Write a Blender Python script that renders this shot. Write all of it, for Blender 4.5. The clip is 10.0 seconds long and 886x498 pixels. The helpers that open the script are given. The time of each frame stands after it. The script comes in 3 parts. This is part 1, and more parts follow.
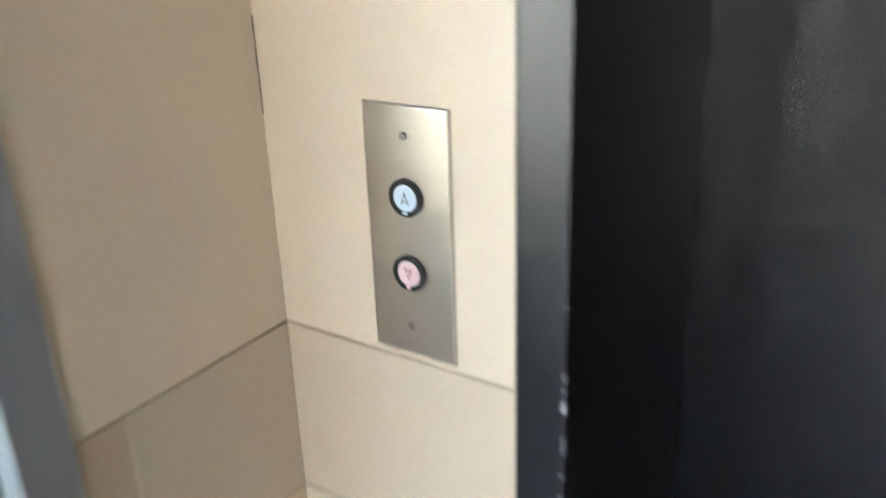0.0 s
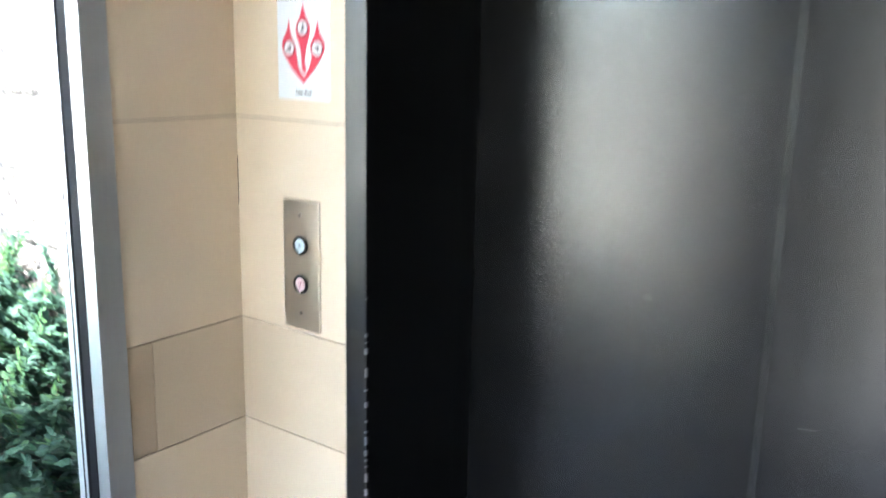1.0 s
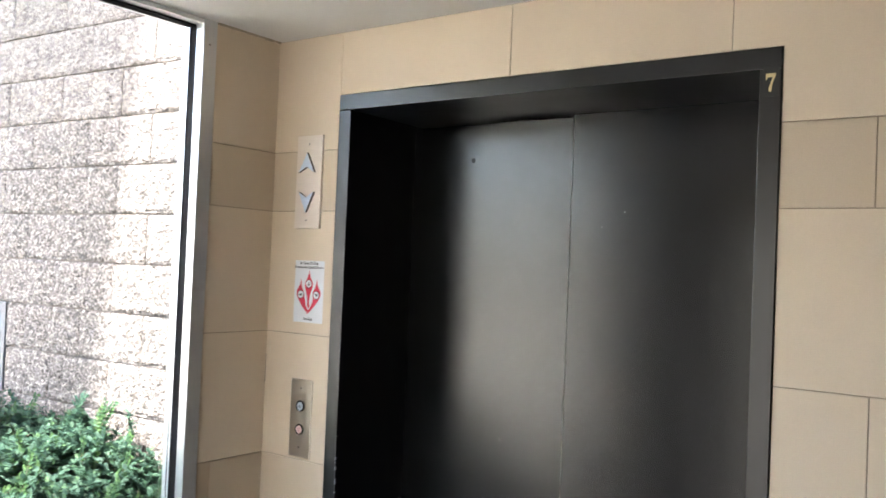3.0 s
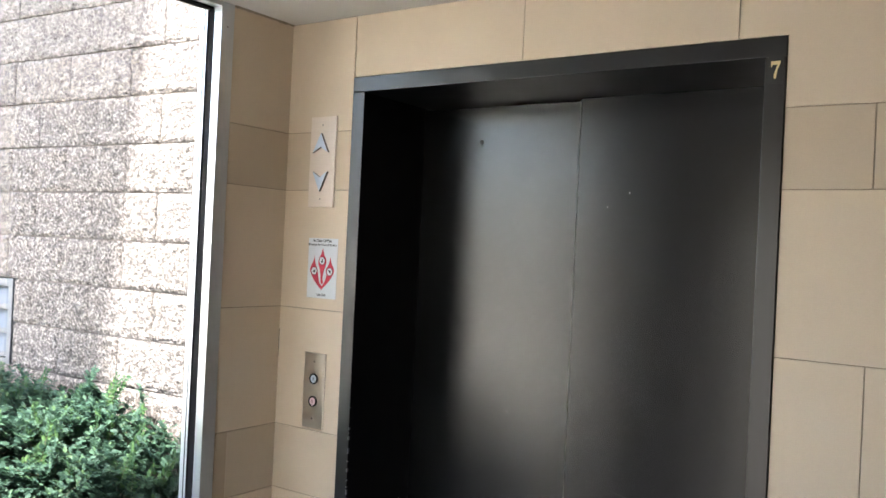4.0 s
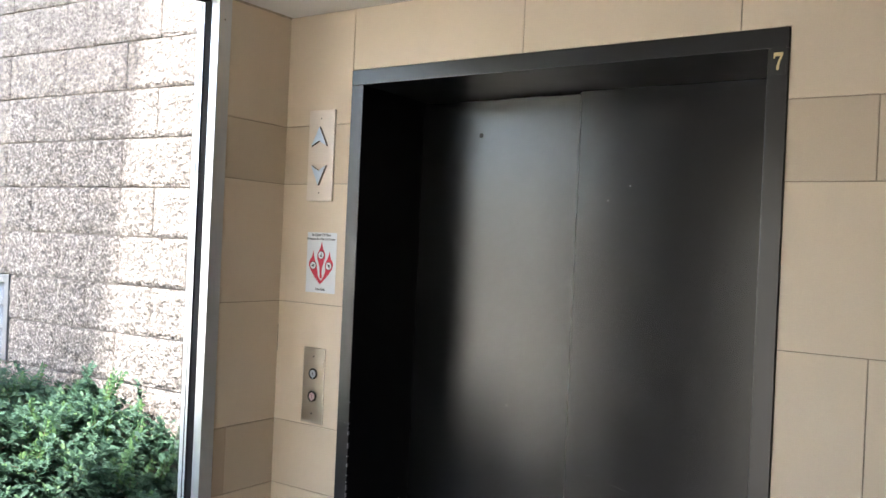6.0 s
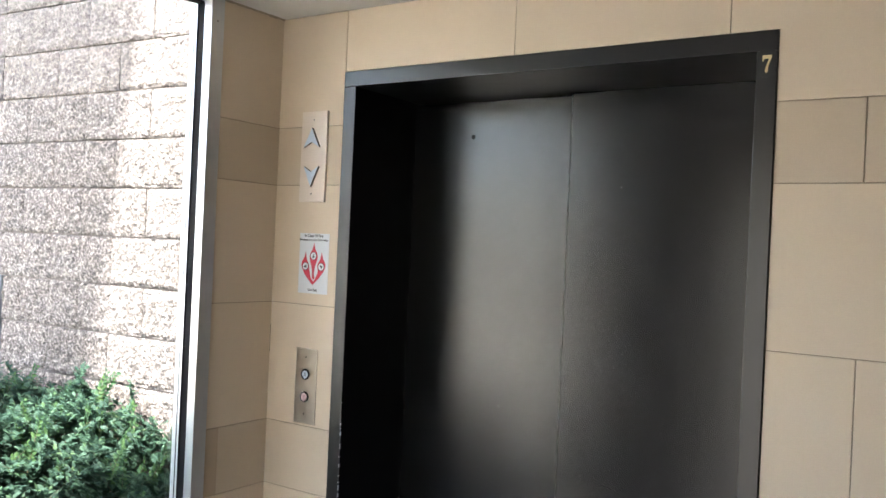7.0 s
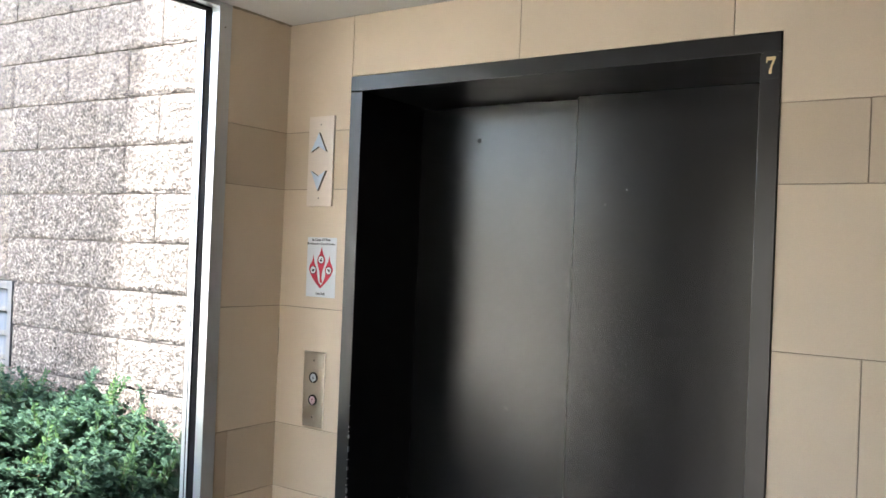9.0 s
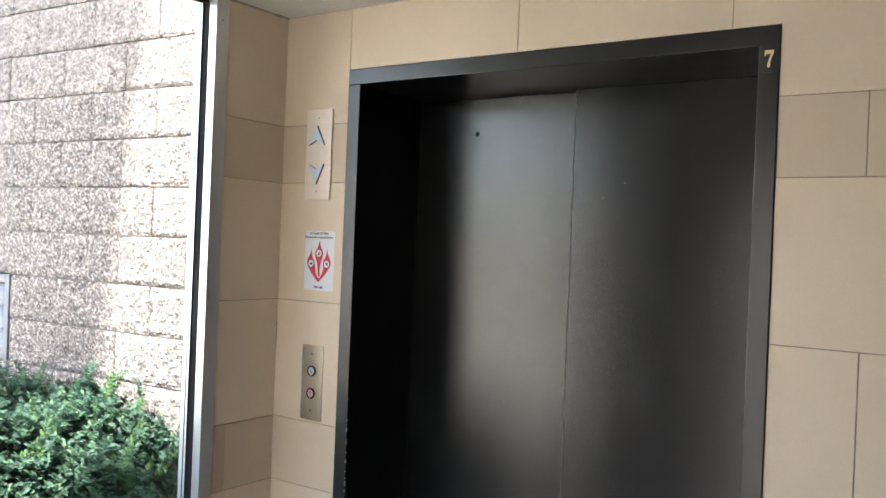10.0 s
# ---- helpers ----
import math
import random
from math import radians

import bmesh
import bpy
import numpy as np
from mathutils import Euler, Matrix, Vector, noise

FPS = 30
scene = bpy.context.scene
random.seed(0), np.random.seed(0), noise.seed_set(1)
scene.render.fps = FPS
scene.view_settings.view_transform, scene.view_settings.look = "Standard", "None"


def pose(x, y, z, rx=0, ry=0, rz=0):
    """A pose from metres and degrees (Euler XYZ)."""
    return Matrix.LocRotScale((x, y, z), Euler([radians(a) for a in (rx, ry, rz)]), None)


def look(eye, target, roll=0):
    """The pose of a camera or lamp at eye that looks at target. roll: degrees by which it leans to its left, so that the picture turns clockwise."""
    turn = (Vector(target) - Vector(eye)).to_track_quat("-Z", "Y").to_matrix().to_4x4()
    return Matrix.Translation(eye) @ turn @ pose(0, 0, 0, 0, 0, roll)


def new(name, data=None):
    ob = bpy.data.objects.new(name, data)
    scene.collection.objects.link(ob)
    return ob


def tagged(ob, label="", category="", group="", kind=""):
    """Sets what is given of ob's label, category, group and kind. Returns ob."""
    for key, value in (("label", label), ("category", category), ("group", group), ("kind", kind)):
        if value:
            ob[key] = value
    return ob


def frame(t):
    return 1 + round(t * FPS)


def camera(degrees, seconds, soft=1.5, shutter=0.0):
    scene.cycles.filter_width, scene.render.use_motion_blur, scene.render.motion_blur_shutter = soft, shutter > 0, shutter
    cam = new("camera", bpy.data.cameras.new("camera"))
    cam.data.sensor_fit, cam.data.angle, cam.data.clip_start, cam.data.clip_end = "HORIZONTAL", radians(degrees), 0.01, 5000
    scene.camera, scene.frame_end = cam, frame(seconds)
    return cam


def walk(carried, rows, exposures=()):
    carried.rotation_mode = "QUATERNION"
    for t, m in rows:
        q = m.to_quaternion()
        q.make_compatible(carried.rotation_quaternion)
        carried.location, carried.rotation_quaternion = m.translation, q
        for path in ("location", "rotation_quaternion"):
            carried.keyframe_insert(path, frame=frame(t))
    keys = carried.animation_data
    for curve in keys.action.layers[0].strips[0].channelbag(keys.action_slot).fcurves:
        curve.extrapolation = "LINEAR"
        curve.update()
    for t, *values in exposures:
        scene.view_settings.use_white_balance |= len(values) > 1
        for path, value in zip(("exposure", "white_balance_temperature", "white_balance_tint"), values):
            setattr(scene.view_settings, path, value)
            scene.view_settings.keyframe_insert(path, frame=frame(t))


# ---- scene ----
cam = camera(54.4, 10.0, shutter=0.8)
PATH = [
    (0, (0.614, -0.6, 1.456), (-0.418, 0.928, 0.682), -2.0),
    (0.5, (0.930, -0.882, 1.510), (-0.165, 0.664, 0.872), -0.2),
    (1, (1.311, -1.117, 1.551), (0.164, 0.461, 1.110), 1.3),
    (1.5, (1.636, -1.408, 1.603), (0.446, 0.179, 1.343), 2.0),
    (2, (1.889, -1.64, 1.679), (0.716, -0.026, 1.538), 2.2),
    (2.5, (2.119, -1.858, 1.65), (0.959, -0.229, 1.683), 2.4),
    (2.7, (2.156, -1.927, 1.667), (0.986, -0.305, 1.711), 2.4),
    (3.8, (2.148, -2.125, 1.644), (1.0, -0.487, 1.656), 2.7),
    (4, (2.136, -2.138, 1.643), (1.003, -0.489, 1.647), 2.7),
    (4.5, (2.12, -2.143, 1.639), (0.997, -0.488, 1.639), 2.7),
    (5, (2.115, -2.14, 1.635), (0.985, -0.49, 1.633), 2.7),
    (5.5, (2.112, -2.134, 1.636), (0.984, -0.482, 1.631), 2.6),
    (7, (2.128, -2.14, 1.636), (1.016, -0.477, 1.634), 2.6),
    (7.5, (2.128, -2.139, 1.633), (1.015, -0.477, 1.636), 2.5),
    (8, (2.127, -2.147, 1.634), (1.013, -0.486, 1.636), 2.4),
    (8.5, (2.133, -2.151, 1.633), (1.013, -0.495, 1.637), 2.4),
    (9, (2.141, -2.147, 1.63), (1.012, -0.496, 1.639), 2.3),
    (9.5, (2.14, -2.149, 1.627), (1.015, -0.495, 1.631), 2.2),
    (10, (2.139, -2.149, 1.63), (1.016, -0.494, 1.624), 2.3),
]
EXPOSURES = [(0, 4.68, 6100, 7), (0.5, 4.9, 6000, 7), (1, 4.98, 5950, 7), (1.5, 4.88, 6050, 8), (2, 4.53, 6250, 10), (2.5, 4.25, 6450, 12), (3.8, 3.88, 6550, 12), (10, 3.88, 6550, 12)]
walk(cam, [(t, look(eye, target, roll)) for t, eye, target, roll in PATH], EXPOSURES)

# ---- light ----
SUN_ELEV, SUN_AZ = 58.0, 15.0          # degrees; azimuth swings from -y towards +x
world = bpy.data.worlds.new("sky")
scene.world = world
world.use_nodes = True
wn = world.node_tree.nodes
sky = wn.new("ShaderNodeTexSky")
sky.sky_type = "NISHITA"
sky.sun_disc = False
sky.sun_elevation = radians(SUN_ELEV)
sky.sun_rotation = radians(180 - SUN_AZ)
sky.air_density, sky.dust_density, sky.ozone_density = 1.0, 2.6, 0.7
wn["Background"].inputs["Strength"].default_value = 0.15
world.node_tree.links.new(sky.outputs["Color"], wn["Background"].inputs["Color"])
sun = new("sun", bpy.data.lights.new("sun", "SUN"))
sun.data.energy, sun.data.angle, sun.data.color = 3.1, radians(1.8), (1.0, 0.955, 0.89)
ce = math.cos(radians(SUN_ELEV))
sun_from = Vector((ce * math.sin(radians(SUN_AZ)), -ce * math.cos(radians(SUN_AZ)), math.sin(radians(SUN_ELEV))))
sun.matrix_world = look(sun_from * 30, (0, 0, 0))


# ---- materials ----
def material(name):
    m = bpy.data.materials.new(name)
    m.use_nodes = True
    nt = m.node_tree
    return m, nt, nt.nodes["Principled BSDF"]


def add(nt, kind, **inputs):
    n = nt.nodes.new(kind)
    for k, v in inputs.items():
        n.inputs[k.replace("_", " ")].default_value = v
    return n


def coords(nt, scale=(1, 1, 1), space="Object"):
    tc = nt.nodes.new("ShaderNodeTexCoord")
    mp = add(nt, "ShaderNodeMapping", Scale=scale)
    nt.links.new(tc.outputs[space], mp.inputs["Vector"])
    return mp.outputs["Vector"]


def noise_tex(nt, vec, scale, detail=4.0, rough=0.55):
    n = add(nt, "ShaderNodeTexNoise", Scale=scale, Detail=detail, Roughness=rough)
    nt.links.new(vec, n.inputs["Vector"])
    return n.outputs["Fac"]


def ramp(nt, fac, stops):
    r = nt.nodes.new("ShaderNodeValToRGB")
    e = r.color_ramp.elements
    e[0].position, e[0].color = stops[0][0], (*stops[0][1], 1)
    e[1].position, e[1].color = stops[-1][0], (*stops[-1][1], 1)
    for p, c in stops[1:-1]:
        s = e.new(p)
        s.color = (*c, 1)
    nt.links.new(fac, r.inputs["Fac"])
    return r.outputs["Color"]


def mix(nt, fac, a, b, blend="MIX"):
    n = nt.nodes.new("ShaderNodeMix")
    n.data_type, n.blend_type = "RGBA", blend
    for sock, v in ((n.inputs[0], fac), (n.inputs[6], a), (n.inputs[7], b)):
        if isinstance(v, (int, float)):
            sock.default_value = v
        elif isinstance(v, tuple):
            sock.default_value = (*v, 1)
        else:
            nt.links.new(v, sock)
    return n.outputs[2]


def bump(nt, bsdf, height, strength, dist):
    b = add(nt, "ShaderNodeBump", Strength=strength, Distance=dist)
    nt.links.new(height, b.inputs["Height"])
    nt.links.new(b.outputs["Normal"], bsdf.inputs["Normal"])


def grey(v):
    return (v, v, v)


def shade(c, k):
    return tuple(x * k for x in c)


def surface(name, base, vary=0.08, rough=0.5, metal=0.0, fine=120.0, coarse=4.0, bump_d=0.0004, stretch=(1, 1, 1), spec=0.5,
            per_piece=0.0, rough_vary=0.1):
    """A plain surface with coarse blotches, fine grain and a slight relief."""
    m, nt, b = material(name)
    v = coords(nt, stretch)
    big, small = noise_tex(nt, v, coarse, 3), noise_tex(nt, v, fine, 3)
    c = ramp(nt, big, [(0.15, shade(base, 1 - 1.6 * vary)), (0.85, shade(base, 1 + 1.6 * vary))])
    c = mix(nt, 0.35, c, ramp(nt, small, [(0.15, shade(base, 1 - 2.4 * vary)), (0.85, shade(base, 1 + 2.4 * vary))]))
    if per_piece:
        oi = nt.nodes.new("ShaderNodeObjectInfo")
        c = mix(nt, 1.0, c, ramp(nt, oi.outputs["Random"], [(0, grey(1 - per_piece)), (1, grey(1 + per_piece))]), "MULTIPLY")
    nt.links.new(c, b.inputs["Base Color"])
    r = add(nt, "ShaderNodeMapRange")
    r.inputs["To Min"].default_value, r.inputs["To Max"].default_value = max(rough - rough_vary, 0.02), min(rough + rough_vary, 1)
    nt.links.new(big, r.inputs["Value"])
    nt.links.new(r.outputs["Result"], b.inputs["Roughness"])
    b.inputs["Metallic"].default_value = metal
    b.inputs["Specular IOR Level"].default_value = spec
    if bump_d:
        bump(nt, b, small, 0.5, bump_d)
    return m


TILE = surface("honed_beige_block", (0.65, 0.54, 0.41), 0.05, 0.5, fine=260, coarse=3.0, per_piece=0.03, spec=0.35)
TILE_DARK = surface("honed_tan_block", (0.565, 0.465, 0.345), 0.06, 0.5, fine=260, coarse=3.0, per_piece=0.04, spec=0.35)
TILE_DEEP = surface("deep_tan_block", (0.47, 0.365, 0.26), 0.06, 0.5, fine=260, coarse=3.0, spec=0.35)
MORTAR = surface("mortar", (0.34, 0.275, 0.205), 0.12, 0.9, fine=300, bump_d=0.0006)
MORTAR_OUT = surface("grey_mortar", (0.13, 0.116, 0.106), 0.12, 0.9, fine=300, bump_d=0.0006)
PLASTER = surface("white_ceiling_paint", (0.66, 0.645, 0.61), 0.03, 0.8, fine=180, bump_d=0.0003)
# unseen walls, darkened well below beige to cut the light they bounce
WALL_DIM = surface("low_bounce_wall", (0.13, 0.115, 0.10), 0.04, 0.7, fine=180)
FLOOR = surface("grey_floor_tile", (0.19, 0.195, 0.205), 0.15, 0.4, fine=60)
FRAME = surface("charcoal_frame_paint", (0.0065, 0.0068, 0.008), 0.08, 0.33, fine=220, coarse=6, bump_d=0.00012, rough_vary=0.05)
DOOR = surface("black_door_paint", (0.0055, 0.0057, 0.0065), 0.02, 0.25, fine=60, coarse=1.5, bump_d=0, rough_vary=0.03, spec=0.45, stretch=(6, 6, 0.5))
DARK = surface("dark_gap", (0.004, 0.004, 0.004), 0.1, 0.9)
CRACK = surface("dirty_joint", (0.09, 0.07, 0.052), 0.3, 0.95, fine=300)
CEIL_LINE = surface("grimy_shadow_line", (0.33, 0.28, 0.22), 0.3, 0.9, fine=200, coarse=30)
PRIMER = surface("chipped_primer", (0.36, 0.36, 0.37), 0.25, 0.8, fine=400)
SEAM_GLINT = surface("seam_glint_grey", (0.10, 0.10, 0.098), 0.25, 0.45, fine=90, coarse=5, bump_d=0)
STEEL = surface("brushed_stainless", (0.55, 0.495, 0.42), 0.025, 0.30, metal=1.0, fine=90, coarse=8, stretch=(0.3, 1, 6), bump_d=0, rough_vary=0.05)
STEEL_WARM = surface("satin_lantern_plate", (0.74, 0.65, 0.57), 0.05, 0.42, metal=0.4, fine=90, coarse=8, stretch=(0.3, 1, 6), bump_d=0)
SCREW = surface("screw_steel", (0.24, 0.22, 0.20), 0.15, 0.4, metal=1.0, fine=500)
RUBBER = surface("black_ring_plastic", (0.012, 0.012, 0.013), 0.1, 0.3, fine=300)
LENS_WHITE = surface("pale_blue_button_lens", (0.56, 0.64, 0.72), 0.02, 0.25, fine=300, bump_d=0)
LENS_PINK = surface("pale_pink_button_lens", (0.74, 0.53, 0.54), 0.02, 0.25, fine=300, bump_d=0)
LENS_BLUE = surface("pale_blue_arrow_lens", (0.58, 0.68, 0.80), 0.03, 0.3, fine=300, bump_d=0)
ALU = surface("satin_aluminium", (0.58, 0.60, 0.62), 0.04, 0.40, metal=0.85, fine=80, coarse=5, stretch=(1, 1, 0.2), bump_d=0.00005)
GASKET = surface("black_gasket", (0.008, 0.008, 0.010), 0.1, 0.7, fine=300, spec=0.15)
PAPER = surface("white_sign", (0.70, 0.725, 0.76), 0.015, 0.45, fine=300, bump_d=0)
INK_RED = surface("red_ink", (0.62, 0.035, 0.075), 0.05, 0.5, fine=300, bump_d=0)
INK_BLACK = surface("black_ink", (0.008, 0.008, 0.010), 0.1, 0.5, fine=300, bump_d=0)
INK_MAROON = surface("maroon_ink", (0.20, 0.02, 0.04), 0.05, 0.5, fine=300, bump_d=0)
GOLD = surface("gold_numeral", (0.78, 0.64, 0.36), 0.08, 0.4, metal=0.6, fine=300, bump_d=0)
VENT = surface("grey_vent_paint", (0.052, 0.060, 0.072), 0.06, 0.45, fine=150)
SOIL = surface("dark_mulch", (0.10, 0.075, 0.055), 0.4, 0.95, fine=40, bump_d=0.01)
GRASS = surface("pale_concrete_ground", (0.42, 0.395, 0.325), 0.12, 0.95, fine=20, coarse=0.4, bump_d=0.01)
BARK = surface("twig_bark", (0.11, 0.075, 0.05), 0.25, 0.85, fine=150)


def block_material():
    m, nt, b = material("split_face_block")
    v = coords(nt)
    g1, g2, g3 = noise_tex(nt, v, 16, 5, 0.65), noise_tex(nt, v, 75, 4, 0.68), noise_tex(nt, v, 260, 2)
    c = ramp(nt, g1, [(0.35, (0.030, 0.027, 0.025)), (0.5, (0.095, 0.085, 0.079)), (0.64, (0.165, 0.151, 0.141))])
    c = mix(nt, 0.52, c, ramp(nt, g2, [(0.40, (0.020, 0.018, 0.017)), (0.50, (0.084, 0.075, 0.070)), (0.60, (0.36, 0.335, 0.317))]))
    oi = nt.nodes.new("ShaderNodeObjectInfo")
    c = mix(nt, 1.0, c, ramp(nt, oi.outputs["Random"], [(0, (0.90, 0.88, 0.86)), (1, (1.06, 1.04, 1.03))]), "MULTIPLY")
    nt.links.new(c, b.inputs["Base Color"])
    b.inputs["Roughness"].default_value = 0.8
    h = nt.nodes.new("ShaderNodeMath")
    h.operation = "ADD"
    nt.links.new(g2, h.inputs[0])
    nt.links.new(g1, h.inputs[1])
    bump(nt, b, h.outputs[0], 1.0, 0.007)
    return m


def leaf_material(name, tones):
    m, nt, b = material(name)
    geo = nt.nodes.new("ShaderNodeNewGeometry")
    c = ramp(nt, geo.outputs["Random Per Island"], tones)
    nt.links.new(c, b.inputs["Base Color"])
    b.inputs["Roughness"].default_value = 0.6
    b.inputs["Specular IOR Level"].default_value = 0.22
    tr = nt.nodes.new("ShaderNodeBsdfTranslucent")
    nt.links.new(c, tr.inputs["Color"])
    ms = nt.nodes.new("ShaderNodeMixShader")
    ms.inputs["Fac"].default_value = 0.5
    nt.links.new(b.outputs["BSDF"], ms.inputs[1])
    nt.links.new(tr.outputs["BSDF"], ms.inputs[2])
    nt.links.new(ms.outputs["Shader"], nt.nodes["Material Output"].inputs["Surface"])
    return m


def glass_material():
    m, nt, b = material("window_glass")
    b.inputs["Base Color"].default_value = (0.97, 0.985, 0.98, 1)
    b.inputs["Roughness"].default_value = 0.0
    b.inputs["Transmission Weight"].default_value = 1.0
    b.inputs["IOR"].default_value = 1.45
    return m


BLOCK, GLASS = block_material(), glass_material()
LEAF = leaf_material("shrub_leaf", [(0.0, (0.034, 0.069, 0.053)), (0.45, (0.047, 0.097, 0.070)), (0.88, (0.060, 0.121, 0.078)), (1.0, (0.082, 0.152, 0.070))])
YOUNG = leaf_material("young_leaf", [(0.0, (0.034, 0.080, 0.042)), (0.6, (0.048, 0.104, 0.043)), (1.0, (0.066, 0.130, 0.044))])


# ---- building helpers ----
def part(name, bm, mat, parent=None, label=""):
    """Links a bmesh as one mesh object under parent."""
    me = bpy.data.meshes.new(name)
    bm.normal_update()
    bm.to_mesh(me)
    bm.free()
    me.materials.append(mat)
    ob = new(name, me)
    ob.parent = parent
    if label:
        tagged(ob, label)
    return ob


def empty(name, at, label, category, group="", kind=""):
    e = new(name)
    e.location = at
    e.empty_display_size = 0.05
    return tagged(e, label, category, group, kind)


def box(bm, lo, hi, bevel=0.0, segments=2):
    """A box between two corners, its edges rounded by bevel."""
    r = bmesh.ops.create_cube(bm, size=1)["verts"]
    for v in r:
        v.co = Vector([lo[i] + (hi[i] - lo[i]) * (v.co[i] + 0.5) for i in range(3)])
    if bevel:
        es = list({e for v in r for e in v.link_edges})
        bmesh.ops.bevel(bm, geom=es, offset=bevel, segments=segments, affect="EDGES", profile=0.6)
    return bm


def prism(bm, outline, y_front, y_back, bevel=0.0):
    """An outline of (x, z), counter-clockwise seen from -y, standing between two depths."""
    front = [bm.verts.new((x, y_front, z)) for x, z in outline]
    face = bm.faces.new(front)
    back = bmesh.ops.extrude_face_region(bm, geom=[face])
    for v in [g for g in back["geom"] if isinstance(g, bmesh.types.BMVert)]:
        v.co.y = y_back
    bmesh.ops.recalc_face_normals(bm, faces=bm.faces[:])
    if bevel:
        es = [e for e in bm.edges if all(abs(v.co.y - y_front) < 1e-6 for v in e.verts)]
        bmesh.ops.bevel(bm, geom=es, offset=bevel, segments=2, affect="EDGES", profile=0.6)
    return bm


def disc(bm, x, z, r, y_front, y_back, n=40, bevel=0.0):
    return prism(bm, [(x + r * math.cos(2 * math.pi * k / n), z + r * math.sin(2 * math.pi * k / n)) for k in range(n)], y_front, y_back, bevel)


def ring(bm, x, z, r0, r1, y_front, y_back, n=40):
    """A flat ring with a rounded lip."""
    loops = []
    for r, y in ((r1, y_back), (r1, y_front + 0.0008), (r1 - 0.0008, y_front), (r0 + 0.0008, y_front), (r0, y_front + 0.0008), (r0, y_back)):
        loops.append([bm.verts.new((x + r * math.cos(2 * math.pi * k / n), y, z + r * math.sin(2 * math.pi * k / n))) for k in range(n)])
    for a, b in zip(loops, loops[1:]):
        for k in range(n):
            bm.faces.new((a[k], a[(k + 1) % n], b[(k + 1) % n], b[k]))
    bmesh.ops.recalc_face_normals(bm, faces=bm.faces[:])
    return bm


def words(name, text, size, at, mat, parent, label="", extrude=0.0002):
    """Lettering on a wall that faces -y, centred at (x, y, z)."""
    cu = bpy.data.curves.new(name, "FONT")
    cu.body, cu.size, cu.align_x, cu.align_y, cu.extrude, cu.offset = text, size, "CENTER", "CENTER", extrude, 0.00028
    cu.materials.append(mat)
    ob = new(name, cu)
    ob.matrix_world = pose(*at, 90, 0, 0)
    if parent:
        ob.parent = parent
        ob.matrix_parent_inverse = Matrix.Translation(-parent.location)
    if label:
        tagged(ob, label)
    return ob


def local(parent, *obs):
    """Meshes written in world places, hung under a parent that stands away from the origin."""
    for ob in obs:
        ob.matrix_parent_inverse = Matrix.Translation(-parent.location)


# ---- the structure ----
CEIL, ROOM_X, ROOM_Y = 2.395, 4.2, -3.4
FX0, FX1, FTOP = 0.286, 1.632, 2.193     # outside of the entrance frame
FACE = 0.049                             # width of its face
DOOR_Y = 0.335
ROWS_Z = [0.0, 0.407, 0.610, 0.807, 1.0245, 1.427, 1.826, 2.021, 2.43]   # courses of the block facing
ACCENT = {3, 6, 1}                       # the low courses, in a darker tan
PANE_Y0, PANE_Y1 = -0.320, -1.92         # the tall window's clear width

floor = tagged(part("floor", box(bmesh.new(), (-0.12, ROOM_Y - 0.1, -0.1), (ROOM_X + 0.1, 0.34, 0.0)), FLOOR), "grey stone tile lobby floor", "floor", kind="structure")
ceiling = tagged(part("ceiling", box(bmesh.new(), (-0.12, ROOM_Y - 0.1, CEIL), (ROOM_X + 0.1, 0.36, CEIL + 0.12)), PLASTER), "flat white painted ceiling over the lobby", "ceiling", kind="structure")
roof = tagged(part("roof", box(bmesh.new(), (-0.12, ROOM_Y - 0.1, CEIL + 0.121), (ROOM_X + 0.1, 1.6, CEIL + 0.5)), MORTAR), "plain flat roof slab above the lobby", "roof", kind="structure")

bm = bmesh.new()
box(bm, (-0.12, 0.0035, 0.0), (FX0 + 0.004, 0.36, CEIL))
box(bm, (FX1 - 0.004, 0.0035, 0.0), (ROOM_X, 0.36, CEIL))
box(bm, (FX0 + 0.004, 0.0035, FTOP - 0.004), (FX1 - 0.004, 0.36, CEIL))
wall_north = tagged(part("wall_north", bm, MORTAR), "beige honed block wall around a black elevator entrance", "wall", kind="structure")
wall_west = tagged(part("wall_west", box(bmesh.new(), (-0.12, -0.268, 0.0), (-0.0035, 0.0034, CEIL)), MORTAR), "short beige block return wall beside the window", "wall", kind="structure")
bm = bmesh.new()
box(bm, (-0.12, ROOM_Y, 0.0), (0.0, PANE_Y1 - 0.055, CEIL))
wall_west_2 = tagged(part("wall_west_2", bm, WALL_DIM), "plain unseen wall past the window, darkened to cut bounce", "wall", kind="structure")
# unseen doorway opening, added to let daylight reach the north wall
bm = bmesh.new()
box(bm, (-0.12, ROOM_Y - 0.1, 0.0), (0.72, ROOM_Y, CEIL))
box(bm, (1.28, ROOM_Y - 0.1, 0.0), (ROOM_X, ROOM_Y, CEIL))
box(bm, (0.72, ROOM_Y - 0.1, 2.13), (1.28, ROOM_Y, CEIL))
wall_south = tagged(part("wall_south", bm, WALL_DIM), "plain unseen dark wall with a doorway added for daylight", "wall", kind="structure")
wall_east = tagged(part("wall_east", box(bmesh.new(), (ROOM_X, ROOM_Y - 0.1, 0.0), (ROOM_X + 0.1, 0.36, CEIL)), WALL_DIM), "plain unseen wall closing the lobby, darkened to cut bounce", "wall", kind="structure")
